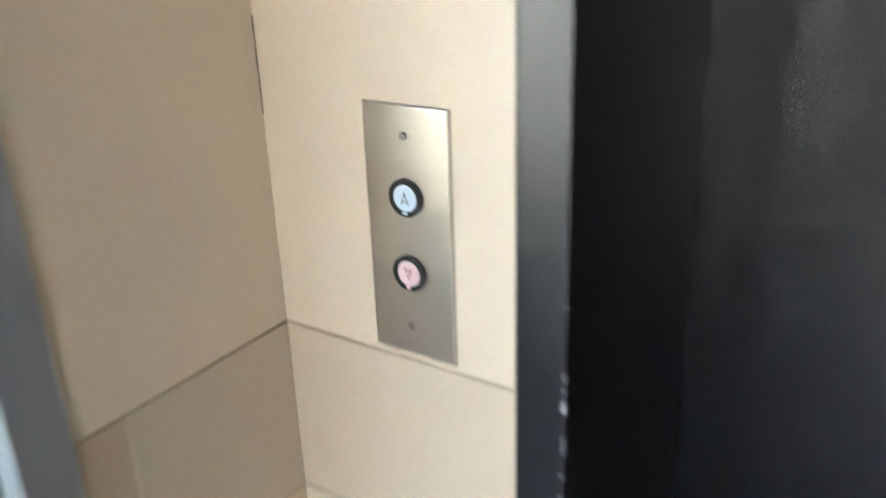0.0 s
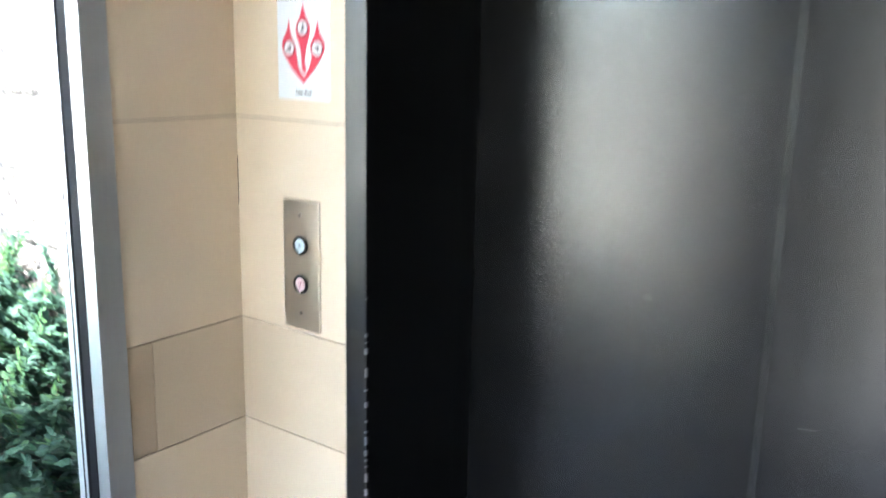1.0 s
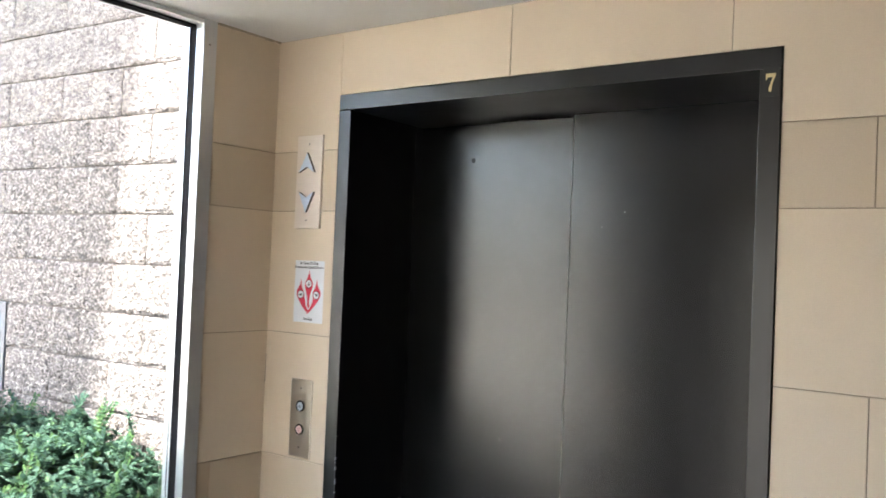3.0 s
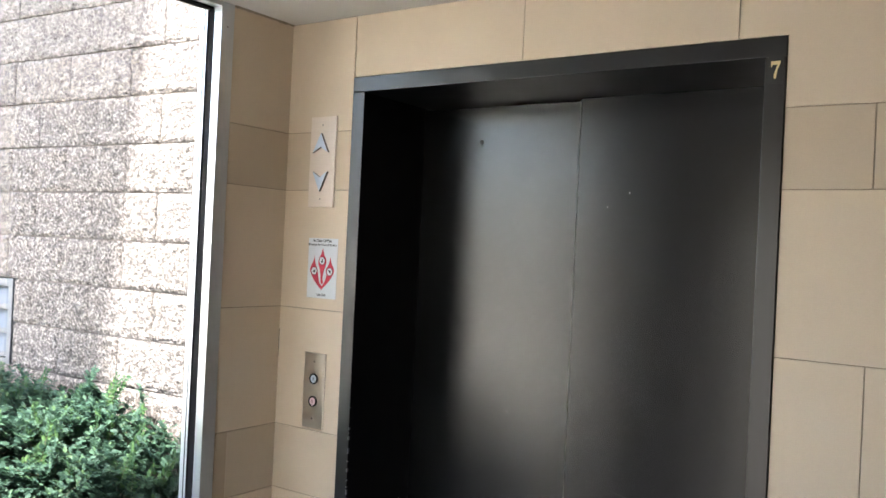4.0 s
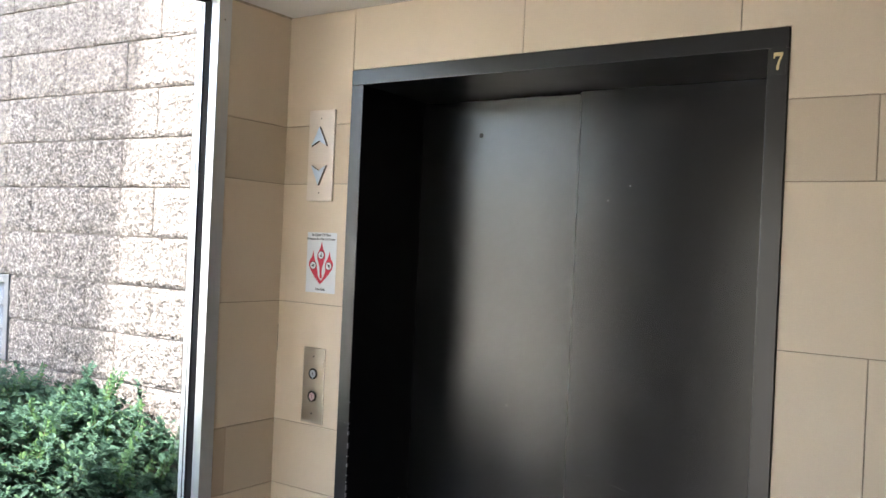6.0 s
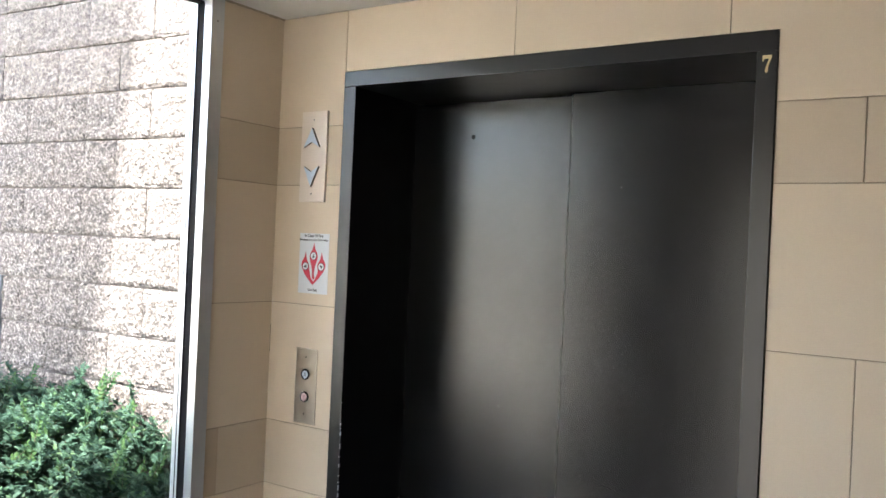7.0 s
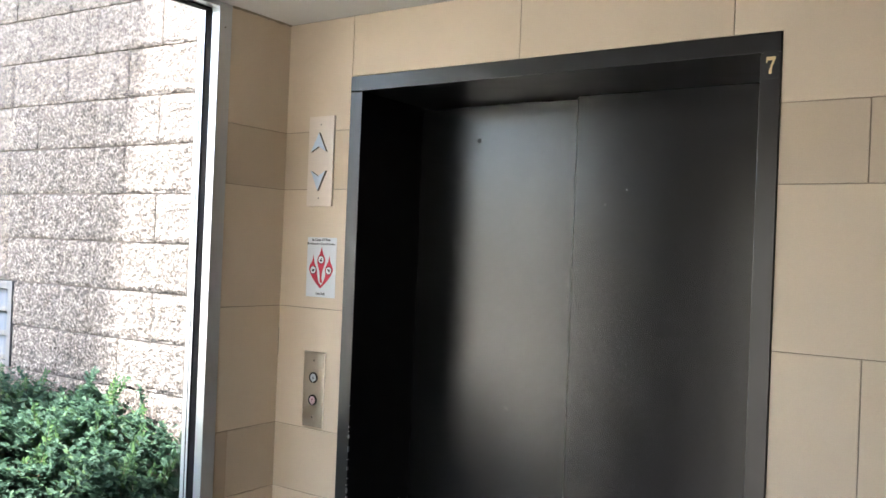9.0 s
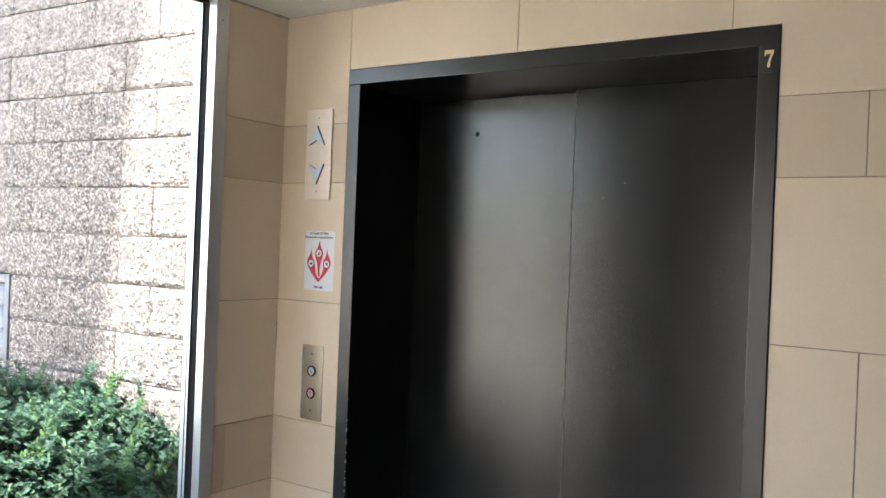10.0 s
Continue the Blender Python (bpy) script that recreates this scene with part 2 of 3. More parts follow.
hoistway = tagged(part("hoistway", box(bmesh.new(), (-0.1, 0.42, -0.1), (ROOM_X, 0.5, CEIL + 0.12)), DARK), "dark elevator shaft wall behind the doors", "wall", kind="structure")

# ---- tall window in the west side ----
window_1 = empty("window_1", (-0.056, -1.0, 0.0), "tall clear window in a satin aluminium frame", "window", kind="structure")


def window_jamb(y_in, y_out):
    """Upright of the glazing frame; y_in faces the glass."""
    s = 1 if y_out > y_in else -1
    bm = bmesh.new()
    box(bm, (-0.031, min(y_in, y_out), 0.0), (0.004, max(y_in, y_out), CEIL - 0.001), 0.0012)
    box(bm, (-0.066, min(y_in + s * 0.011, y_out), 0.0), (-0.0315, max(y_in + s * 0.011, y_out), CEIL - 0.001))
    box(bm, (-0.098, min(y_in, y_out), 0.0), (-0.0665, max(y_in, y_out), CEIL - 0.001), 0.0012)
    f = part("window_frame", bm, ALU, window_1)
    bm = bmesh.new()
    for x0, x1 in ((-0.0555, -0.0305), (-0.067, -0.0625)):
        box(bm, (x0, min(y_in - s * 0.001, y_in + s * 0.0115), 0.06), (x1, max(y_in - s * 0.001, y_in + s * 0.0115), CEIL - 0.02), 0.001, 1)
    box(bm, (-0.080, min(y_in - s * 0.0008, y_in), 0.06), (-0.076, max(y_in - s * 0.0008, y_in), CEIL - 0.02))
    g = part("gasket", bm, GASKET, window_1, "black rubber glazing gasket")
    local(window_1, f, g)


window_jamb(PANE_Y0, -0.2685)
window_jamb(PANE_Y1, PANE_Y1 - 0.053)
bm = box(bmesh.new(), (-0.098, PANE_Y1 + 0.001, CEIL - 0.016), (0.003, PANE_Y0 - 0.001, CEIL - 0.0015), 0.0012)
head = part("window_frame", bm, ALU, window_1, "satin aluminium head member")
bm = bmesh.new()
for x0, x1 in ((-0.0555, -0.0305), (-0.067, -0.0625)):
    box(bm, (x0, PANE_Y1 + 0.002, CEIL - 0.022), (x1, PANE_Y0 - 0.002, CEIL - 0.0165), 0.001, 1)
head_gasket = part("gasket", bm, GASKET, window_1, "black rubber glazing gasket")
bm = box(bmesh.new(), (-0.098, PANE_Y1 + 0.001, 0.0), (0.003, PANE_Y0 - 0.001, 0.10), 0.0012)
sill = part("window_sill", bm, ALU, window_1)
pane = part("pane", box(bmesh.new(), (-0.062, PANE_Y1 - 0.008, 0.095), (-0.056, PANE_Y0 + 0.008, CEIL - 0.01)), GLASS, window_1, "clear glass pane")
pane.visible_shadow = False
local(window_1, head, head_gasket, sill, pane)

# ---- elevator entrance ----
entrance = empty("elevator_entrance", (0.96, 0.0, 0.0), "black painted steel elevator entrance with closed centre-opening doors", "elevator")
fi0, fi1, fin = FX0 + FACE, FX1 - FACE, FTOP - FACE
FY = -0.004
parts = [
    part("jamb", box(bmesh.new(), (FX0, FY, 0.0), (fi0, 0.40, fin - 0.0008), 0.0022), FRAME, entrance, "charcoal painted steel jamb with chipped edge"),
    part("jamb", box(bmesh.new(), (fi1, FY, 0.0), (FX1, 0.40, fin - 0.0008), 0.0022), FRAME, entrance, "charcoal painted steel jamb with a gold numeral"),
    part("head_jamb", box(bmesh.new(), (FX0, FY, fin), (FX1, 0.40, FTOP), 0.0022), FRAME, entrance, "charcoal painted steel head"),
]
SEAM = 0.940
rnd = random.Random(4)
# the left leaf ends a little below the head, with an uneven top edge
top = [(SEAM - 0.0006 - (SEAM - fi0 + 0.03) * k / 24, 2.1350 + 0.0018 * rnd.uniform(-1, 1)) for k in range(25)]
bm = prism(bmesh.new(), [(fi0 - 0.03, 0.01), (SEAM - 0.0006, 0.01)] + top, DOOR_Y, DOOR_Y + 0.03, 0.0015)
left_leaf = part("door_panel", bm, DOOR, entrance, "satin black door leaf with a small key hole")
bm = box(bmesh.new(), (SEAM + 0.0006, DOOR_Y - 0.0015, 0.01), (fi1 + 0.03, DOOR_Y + 0.03, fin - 0.0006), 0.002)
right_leaf = part("door_panel", bm, DOOR, entrance, "satin black door leaf")
sill_plate = part("sill", box(bmesh.new(), (fi0, 0.0, 0.0), (fi1, DOOR_Y + 0.06, 0.006), 0.001), STEEL, entrance, "grooved metal threshold")
# thin grey strip that paints the highlight on the seam's edge
edge = part("seam_glint", box(bmesh.new(), (SEAM - 0.0003, DOOR_Y - 0.0020, 0.012), (SEAM + 0.0007, DOOR_Y + 0.02, fin - 0.002)), SEAM_GLINT, entrance, "grey strip painting the highlight along the door seam")
parts += [left_leaf, right_leaf, sill_plate, edge]
key = part("key_hole", ring(bmesh.new(), 0.577, 2.016, 0.0055, 0.0085, DOOR_Y - 0.0016, DOOR_Y + 0.004, 24), RUBBER, entrance, "small black key hole escutcheon")
parts += [key, part("key_hole", disc(bmesh.new(), 0.577, 2.016, 0.0058, DOOR_Y - 0.0006, DOOR_Y + 0.004, 20), DARK, entrance)]
for x, z, r in ((0.806, 2.064, 0.0022), (1.115, 1.845, 0.0016), (1.045, 1.80, 0.0012)):
    parts.append(part("door_mark", disc(bmesh.new(), x, z, r, DOOR_Y - 0.0022, DOOR_Y + 0.004, 10), PRIMER if x > 1 else DARK, entrance))
# scuffs low on the leaves
for x, z, w, a in ((0.715, 1.13, 0.03, -35), (0.60, 1.17, 0.012, 50), (1.02, 0.95, 0.03, 15), (1.12, 0.93, 0.06, -8)):
    pts = [(x + w * (k / 6 - 0.5) * math.cos(radians(a)), z + w * (k / 6 - 0.5) * math.sin(radians(a)) + 0.002 * math.sin(k)) for k in range(7)]
    outline = pts + [(px, pz + 0.0009) for px, pz in reversed(pts)]
    parts.append(part("scuff", prism(bmesh.new(), outline, DOOR_Y - 0.0021, DOOR_Y + 0.002), RUBBER, entrance, "thin dark scuff"))
# paint knocked off the inner edge of the jamb
z = 0.62
while z < 1.16:
    h = rnd.uniform(0.003, 0.018) * (1.0 if z < 1.03 else 0.45)
    w = rnd.uniform(0.0010, 0.0034) * (1.0 if z < 1.03 else 0.6)
    n = 6
    outline = [(fi0 + 0.0006, z + h * k / n) for k in range(n + 1)] + [(fi0 - w * rnd.uniform(0.4, 1.0), z + h * k / n) for k in range(n, -1, -1)]
    chip = part("paint_chip", prism(bmesh.new(), outline, FY - 0.0004, FY + 0.006), PRIMER, entrance, "bare grey primer chip")
    parts.append(chip)
    z += h + rnd.uniform(0.004, 0.03) * (1.0 if z < 1.0 else 2.2)
smudge = [(0.296, 1.046), (0.303, 1.043), (0.317, 1.044), (0.322, 1.047), (0.320, 1.056), (0.311, 1.058), (0.300, 1.061), (0.296, 1.057)]
parts.append(part("smudge", prism(bmesh.new(), smudge, FY - 0.0005, FY + 0.002), RUBBER, entrance, "dark rubbed smudge"))
local(entrance, *parts)

numeral = empty("elevator_number", (1.608, FY, 2.115), "gold serif number seven on a black square sticker", "sign")
b1 = part("backing", box(bmesh.new(), (1.591, FY - 0.0006, 2.080), (1.6255, FY + 0.002, 2.148)), RUBBER, numeral)
local(numeral, b1)
seven = [(-0.5, 0.5), (-0.5, 0.16), (-0.40, 0.16), (-0.33, 0.29), (0.17, 0.29), (-0.04, -0.02), (-0.19, -0.30), (-0.20, -0.44), (-0.12, -0.5), (0.02, -0.5),
         (0.10, -0.43), (0.10, -0.24), (0.20, 0.0), (0.46, 0.36), (0.46, 0.5)]
b2 = part("numeral", prism(bmesh.new(), [(1.6085 + 0.0225 * x, 2.112 + 0.042 * z) for x, z in seven], FY - 0.0014, FY), GOLD, numeral)
local(numeral, b2)

# ---- call station ----
station = empty("call_station", (0.1735, 0.0, 1.158), "brushed stainless elevator call plate with two round buttons", "button panel")
SX0, SX1, SZ0, SZ1 = 0.1275, 0.2200, 1.0345, 1.2815
ps = [part("face_plate", box(bmesh.new(), (SX0, -0.0035, SZ0), (SX1, 0.004, SZ1), 0.0012), STEEL, station)]
# slightly larger rim in mortar colour draws the plate's thin shadow line
ps.append(part("shadow_gap", box(bmesh.new(), (SX0 - 0.0012, -0.0006, SZ0 - 0.0012), (SX1 + 0.0012, 0.003, SZ1 + 0.0012)), MORTAR, station, "darker rim painting the shadow line round the plate"))
for z in (1.254, 1.065):
    s = part("screw", disc(bmesh.new(), 0.1725, z, 0.0036, -0.0048, -0.002, 16, 0.0008), SCREW, station, "tarnished screw")
    ps.append(s)


def arrow(bm, x, z, w, h, up, y0, y1):
    k = 1 if up else -1
    o = [(-w / 2, -h / 2), (0, -h / 2 + 0.27 * h), (w / 2, -h / 2), (0, h / 2)]
    o = [(x + a, z + b * k) for a, b in o]
    return prism(bm, o if up else o[::-1], y0, y1)


for z, lens, up, say in ((1.197, LENS_WHITE, True, "pale blue up button in a black ring"), (1.122, LENS_PINK, False, "pale pink down button in a black ring")):
    bx = 0.1735
    button = part("button", disc(bmesh.new(), bx, z, 0.0128, -0.0072, 0.0, 40, 0.0012), lens, station, say)
    r = part("ring", ring(bmesh.new(), bx, z, 0.0128, 0.0182, -0.0078, 0.0), RUBBER, button, "black plastic bezel")
    t = part("tab", box(bmesh.new(), (bx - 0.0030, -0.0082, z - 0.0158), (bx + 0.0026, -0.003, z - 0.0128), 0.0006, 1), lens, button)
    a = part("arrow", arrow(bmesh.new(), bx, z, 0.0088, 0.0128, up, -0.0076, -0.007), INK_BLACK if up else INK_MAROON, button, "thin outlined arrow")
    a2 = part("arrow_fill", arrow(bmesh.new(), bx, z + (-0.0004 if up else 0.0004), 0.0046, 0.0066, up, -0.0079, -0.007), lens, button)
    ps.append(button)
local(station, *ps)

# ---- hall lantern ----
lantern = empty("hall_lantern", (0.168, 0.0, 1.92), "satin metal elevator lantern with two raised pale blue arrows", "elevator light")
ps = [part("face_plate", box(bmesh.new(), (0.1125, -0.0085, 1.769), (0.2235, 0.004, 2.0705), 0.0014), STEEL_WARM, lantern)]
for z in (2.042, 1.796):
    ps.append(part("screw", disc(bmesh.new(), 0.166, z, 0.0028, -0.0096, -0.006, 14, 0.0006), SCREW, lantern))
ps.append(part("arrow", arrow(bmesh.new(), 0.165, 1.9825, 0.068, 0.064, True, -0.0165, -0.006), LENS_BLUE, lantern, "pale blue raised up arrow"))
ps.append(part("arrow", arrow(bmesh.new(), 0.167, 1.8535, 0.064, 0.066, False, -0.0165, -0.006), LENS_BLUE, lantern, "pale blue raised down arrow"))
for ob in ps[-2:]:                       # shade on the side faces, painted in with dark steel
    ob.data.materials.append(SCREW)
    for f in ob.data.polygons:
        f.material_index = 0 if abs(f.normal.y) > 0.5 else 1
local(lantern, *ps)

# ---- fire notice ----
notice = empty("fire_notice", (0.183, 0.0, 1.565), "white fire notice with three red flames and black lettering", "sign")
ps = [part("sheet", box(bmesh.new(), (0.119, -0.0008, 1.4655), (0.2490, 0.0, 1.6655), 0.0002, 1), PAPER, notice)]
NY, NX = -0.0014, 0.1835


def flame(points):
    return prism(bmesh.new(), [(NX + x, 1.494 + z) for x, z in points], NY, 0.0)


def curve_pts(ctrl, n=8):
    """A smooth line through control points."""
    out = []
    for i in range(len(ctrl) - 1):
        p0, p1, p2, p3 = (Vector(ctrl[max(0, min(len(ctrl) - 1, j))]) for j in (i - 1, i, i + 1, i + 2))
        for k in range(n):
            s = k / n
            out.append(tuple(0.5 * ((2 * p1) + (p2 - p0) * s + (2 * p0 - 5 * p1 + 4 * p2 - p3) * s * s + (3 * p1 - p0 - 3 * p2 + p3) * s ** 3)))
    out.append(tuple(ctrl[-1]))
    return out


mid_r = curve_pts([(0.0005, 0.139), (0.007, 0.118), (0.0165, 0.102), (0.0165, 0.086), (0.008, 0.062), (0.004, 0.038), (0.008, 0.024)])
mid_l = curve_pts([(0.004, 0.018), (-0.003, 0.024), (-0.004, 0.040), (-0.0075, 0.062), (-0.0165, 0.086), (-0.0155, 0.102), (-0.006, 0.118), (0.0005, 0.139)])
ps.append(part("flame", flame((mid_r + mid_l[:-1])[::-1]), INK_RED, notice, "red printed flame"))
left_o = curve_pts([(-0.035, 0.112), (-0.039, 0.094), (-0.051, 0.074), (-0.050, 0.056), (-0.030, 0.028), (0.0, 0.0)])
left_i = curve_pts([(0.002, 0.012), (-0.010, 0.026), (-0.016, 0.048), (-0.020, 0.066), (-0.030, 0.086), (-0.035, 0.112)])
ps.append(part("flame", flame(left_o + left_i[:-1]), INK_RED, notice, "red printed flame"))
right_o = curve_pts([(0.0, 0.0), (0.032, 0.030), (0.051, 0.056), (0.052, 0.072), (0.041, 0.090), (0.036, 0.110)])
right_i = curve_pts([(0.036, 0.110), (0.030, 0.088), (0.018, 0.066), (0.021, 0.046), (0.012, 0.024), (0.002, 0.012)])
ps.append(part("flame", flame(right_o + right_i[:-1]), INK_RED, notice, "red printed flame"))
for x, z, tilt in ((0.0, 0.0965, 70), (-0.034, 0.0615, 20), (0.035, 0.0615, -50)):
    badge = part("badge", disc(bmesh.new(), NX + x, 1.494 + z, 0.0136, NY - 0.0005, 0.0, 28), INK_BLACK, notice, "black ringed white badge")
    part("badge_field", disc(bmesh.new(), NX + x, 1.494 + z, 0.0118, NY - 0.0008, 0.0, 28), PAPER, badge)
    bmz = bmesh.new()
    for off, ln, ang in ((0.0, 0.013, tilt), (0.0025, 0.007, tilt + 65), (-0.003, 0.006, tilt - 40)):
        ca, sa = math.cos(radians(ang)), math.sin(radians(ang))
        cx, cz = NX + x + off * sa, 1.494 + z + off * ca
        o = [(-ln / 2, -0.0018), (ln / 2, -0.0018), (ln / 2, 0.0018), (-ln / 2, 0.0018)]
        prism(bmz, [(cx + a * ca - b * sa, cz + a * sa + b * ca) for a, b in o], NY - 0.0011 - 0.0001 * abs(off) * 1000, 0.0)
    part("pictogram", bmz, INK_BLACK, badge)
    ps.append(badge)
local(notice, *ps)
words("lettering", "In Case Of Fire", 0.0132, (0.181, NY, 1.657), INK_BLACK, notice)
words("lettering", "Elevators Are Out Of Service", 0.0104, (0.181, NY, 1.6435), INK_BLACK, notice)
words("lettering", "Use Exit", 0.0118, (0.1845, NY, 1.4775), INK_BLACK, notice)

# ---- outside ----
ground = tagged(part("ground", box(bmesh.new(), (-400, -400, -0.3), (400, 400, -0.12)), GRASS), "open ground outside the building", "ground", kind="structure")
bed = tagged(part("planting_bed", box(bmesh.new(), (-6, -2.2, -0.12), (-0.125, 0.5, -0.05), 0.01), SOIL), "dark mulch bed along the block wall", "ground", kind="structure")

TILT_W = 3.0
BW = pose(-1.0, 0.09, 0.0, 0, 0, TILT_W)     # the block wall's own plan: x along it, y into it
bm = bmesh.new()
for lo, hi in (((-6.5, 0.014, -0.12), (-1.47, 0.25, 5.2)), ((-0.78, 0.014, -0.12), (0.88, 0.25, 5.2)), ((-1.47, 0.014, -0.12), (-0.78, 0.25, 1.014)),
               ((-1.47, 0.014, 1.424), (-0.78, 0.25, 5.2)), ((-1.47, 0.08, 1.014), (-0.78, 0.25, 1.424))):
    box(bm, lo, hi)
block_wall = part("block_wall", bm, MORTAR_OUT)
block_wall.matrix_world = BW
tagged(block_wall, "tan split-face concrete block wall outside the window", "wall", kind="structure")

BL, BH, JT, JV = 0.4064, 0.2032, 0.0070, 0.0028
VX1, VX0, VZ0, VZ1 = -0.785, -1.46, 1.016, 1.4224


def split_block(length, height, seed, nx=52, nz=26):
    """A block with a rough broken face; its origin is the lower left corner of its face."""
    rng = random.Random(seed)
    off = Vector((rng.uniform(0, 50), rng.uniform(0, 50), rng.uniform(0, 50)))
    nx = max(3, round(nx * length / BL))
    bm = bmesh.new()
    grid = []
    for j in range(nz + 1):
        row = []
        for i in range(nx + 1):
            x, z = length * i / nx, height * j / nz
            edge = min(min(i, nx - i) / 2, 1) * min(min(j, nz - j) / 2, 1)
            y = 0.004
            if edge:
                p = Vector((x, 0, z)) + off
                y -= edge * 0.006 + 0.007 * noise.noise(p * 13) + 0.0045 * noise.noise(p * 40) + 0.004 * noise.noise(p * 95)
                x += 0.003 * noise.noise(p * 60)
                z += 0.004 * noise.noise(p * 60 + Vector((9, 9, 9)))
            row.append(bm.verts.new((x, y, z)))
        grid.append(row)
    for j in range(nz):
        for i in range(nx):
            bm.faces.new((grid[j][i], grid[j][i + 1], grid[j + 1][i + 1], grid[j + 1][i]))
    rim = grid[0] + [r[-1] for r in grid[1:]] + grid[-1][-2::-1] + [r[0] for r in grid[-2:0:-1]]
    backs = [bm.verts.new((v.co.x, 0.03, v.co.z)) for v in rim]
    for k in range(len(rim)):
        a, b = k, (k + 1) % len(rim)
        bm.faces.new((rim[b], rim[a], backs[a], backs[b]))
    return bm


def mesh_of(bm, name, mat):
    me = bpy.data.meshes.new(name)
    bm.normal_update()
    bm.to_mesh(me)
    bm.free()
    me.materials.append(mat)
    return me


VARIANTS = [mesh_of(split_block(BL - JV, BH - JT, 10 + k), "block", BLOCK) for k in range(9)]
rnd = random.Random(12)
far = []
for row in range(0, 25):
    z0 = BH * row
    u = -0.441 - BL * 15 if row % 2 else -0.646 - BL * 15
    while u < 0.88:
        a, b = max(u, -6.4), min(u + BL, 0.87)
        if VZ0 - 0.01 < z0 + 0.1 < VZ1 and b > VX0 and a < VX1:
            a, b = (a, min(b, VX0)) if a < VX0 else (max(a, VX1), b)
        if b - a > 0.03:
            near = a > -1.75 and 2 <= row < 14
            if near:
                if b - a > BL - 0.002:
                    me = rnd.choice(VARIANTS)
                else:
                    me = mesh_of(split_block(b - a - JV, BH - JT, row * 31 + 7), "block", BLOCK)
                ob = new("block", me)
                ob.parent = block_wall
                ob.location = (a, rnd.uniform(-0.003, 0.003), z0)
            else:
                far.append((a, z0, b - a))
        u += BL
bm = bmesh.new()
for a, z0, w in far:
    box(bm, (a, -0.006, z0), (a + w - JT, 0.03, z0 + BH - JT))
tagged(part("far_blocks", bm, BLOCK, block_wall), kind="stuff")

# unseen overhang added to shade the block wall, cut back beside the lobby
SHADE_SLAB_Z = 5.2
bm = box(bmesh.new(), (-6.5, -3.7, SHADE_SLAB_Z), (0.43, 0.25, SHADE_SLAB_Z + 0.22), 0.01)
shade_slab = part("shade_slab", bm, PLASTER)
shade_slab.matrix_world = BW
tagged(shade_slab, "unseen flat slab added to shade the block wall", "roof", kind="structure")

# vent in the block wall
vent = new("wall_vent")
vent.matrix_world = BW
tagged(vent, "pale grey metal louvred vent set in the block wall", "vent")
bm = bmesh.new()
vw = 0.034
box(bm, (VX1 - vw, -0.004, VZ0 + 0.002), (VX1 - 0.003, 0.03, VZ1 - 0.004), 0.002)
part("frame", bm, VENT, vent)
part("frame", box(bmesh.new(), (VX0, -0.004, VZ0 + 0.002), (VX0 + vw, 0.03, VZ1 - 0.004), 0.002), VENT, vent)
part("frame", box(bmesh.new(), (VX0 + vw + 0.001, -0.003, VZ1 - 0.042), (VX1 - vw - 0.001, 0.03, VZ1 - 0.005), 0.002), VENT, vent)
part("frame", box(bmesh.new(), (VX0 + vw + 0.001, -0.003, VZ0 + 0.003), (VX1 - vw - 0.001, 0.03, VZ0 + 0.030), 0.002), VENT, vent)
for k in range(3):
    z = VZ0 + 0.035 + k * 0.112
    bm = bmesh.new()
    o = [(-0.002, 0.0), (-0.002, 0.022), (0.030, 0.104), (0.034, 0.100), (0.004, 0.018), (0.004, 0.0)]
    f0 = [bm.verts.new((VX0 + vw, y, z + dz)) for y, dz in o]
    f1 = [bm.verts.new((VX1 - vw, y, z + dz)) for y, dz in o]
    for i in range(len(o)):
        j = (i + 1) % len(o)
        bm.faces.new((f0[i], f0[j], f1[j], f1[i]))
    bm.faces.new(f0[::-1])
    bm.faces.new(f1)
    bmesh.ops.recalc_face_normals(bm, faces=bm.faces[:])
    part("slat", bm, VENT, vent)
# near-black sheet painting the shade between the slats
part("cavity_shade", box(bmesh.new(), (VX0 + 0.01, 0.036, VZ0 + 0.01), (VX1 - 0.01, 0.042, VZ1 - 0.01)), DARK, vent)

# unseen white panel added to bounce light, between window frame and block wall
tagged(part("trim", box(bmesh.new(), (-0.128, -0.262, -0.12), (-0.1205, 0.11, CEIL + 0.5), 0.002), PLASTER), "unseen white panel added to bounce light onto the block wall", "trim", kind="structure")

# ---- shrubs ----
LEAF_SHAPE = [(0, 0, 0), (0.30, 0.34, 0.07), (0.30, -0.34, 0.07), (0.68, 0.30, 0.05), (0.68, -0.30, 0.05), (1.0, 0, -0.10), (0.34, 0, -0.02), (0.70, 0, -0.04)]
LEAF_FACES = [(0, 6, 1), (0, 2, 6), (6, 7, 3, 1), (6, 2, 4, 7), (7, 5, 3), (7, 4, 5)]


def shrub_top(x, y):
    """Height of the clipped mass at a place in the plan."""
    z = 0.975 + 0.07 * noise.noise((x * 3.1, y * 3.1, 0.3)) + 0.03 * noise.noise((x * 8, y * 8, 2.0))
    z -= 0.64 * max(0.0, x + 0.80) ** 1.1
    z -= 0.10 * max(0.0, -y - 0.35)
    return z


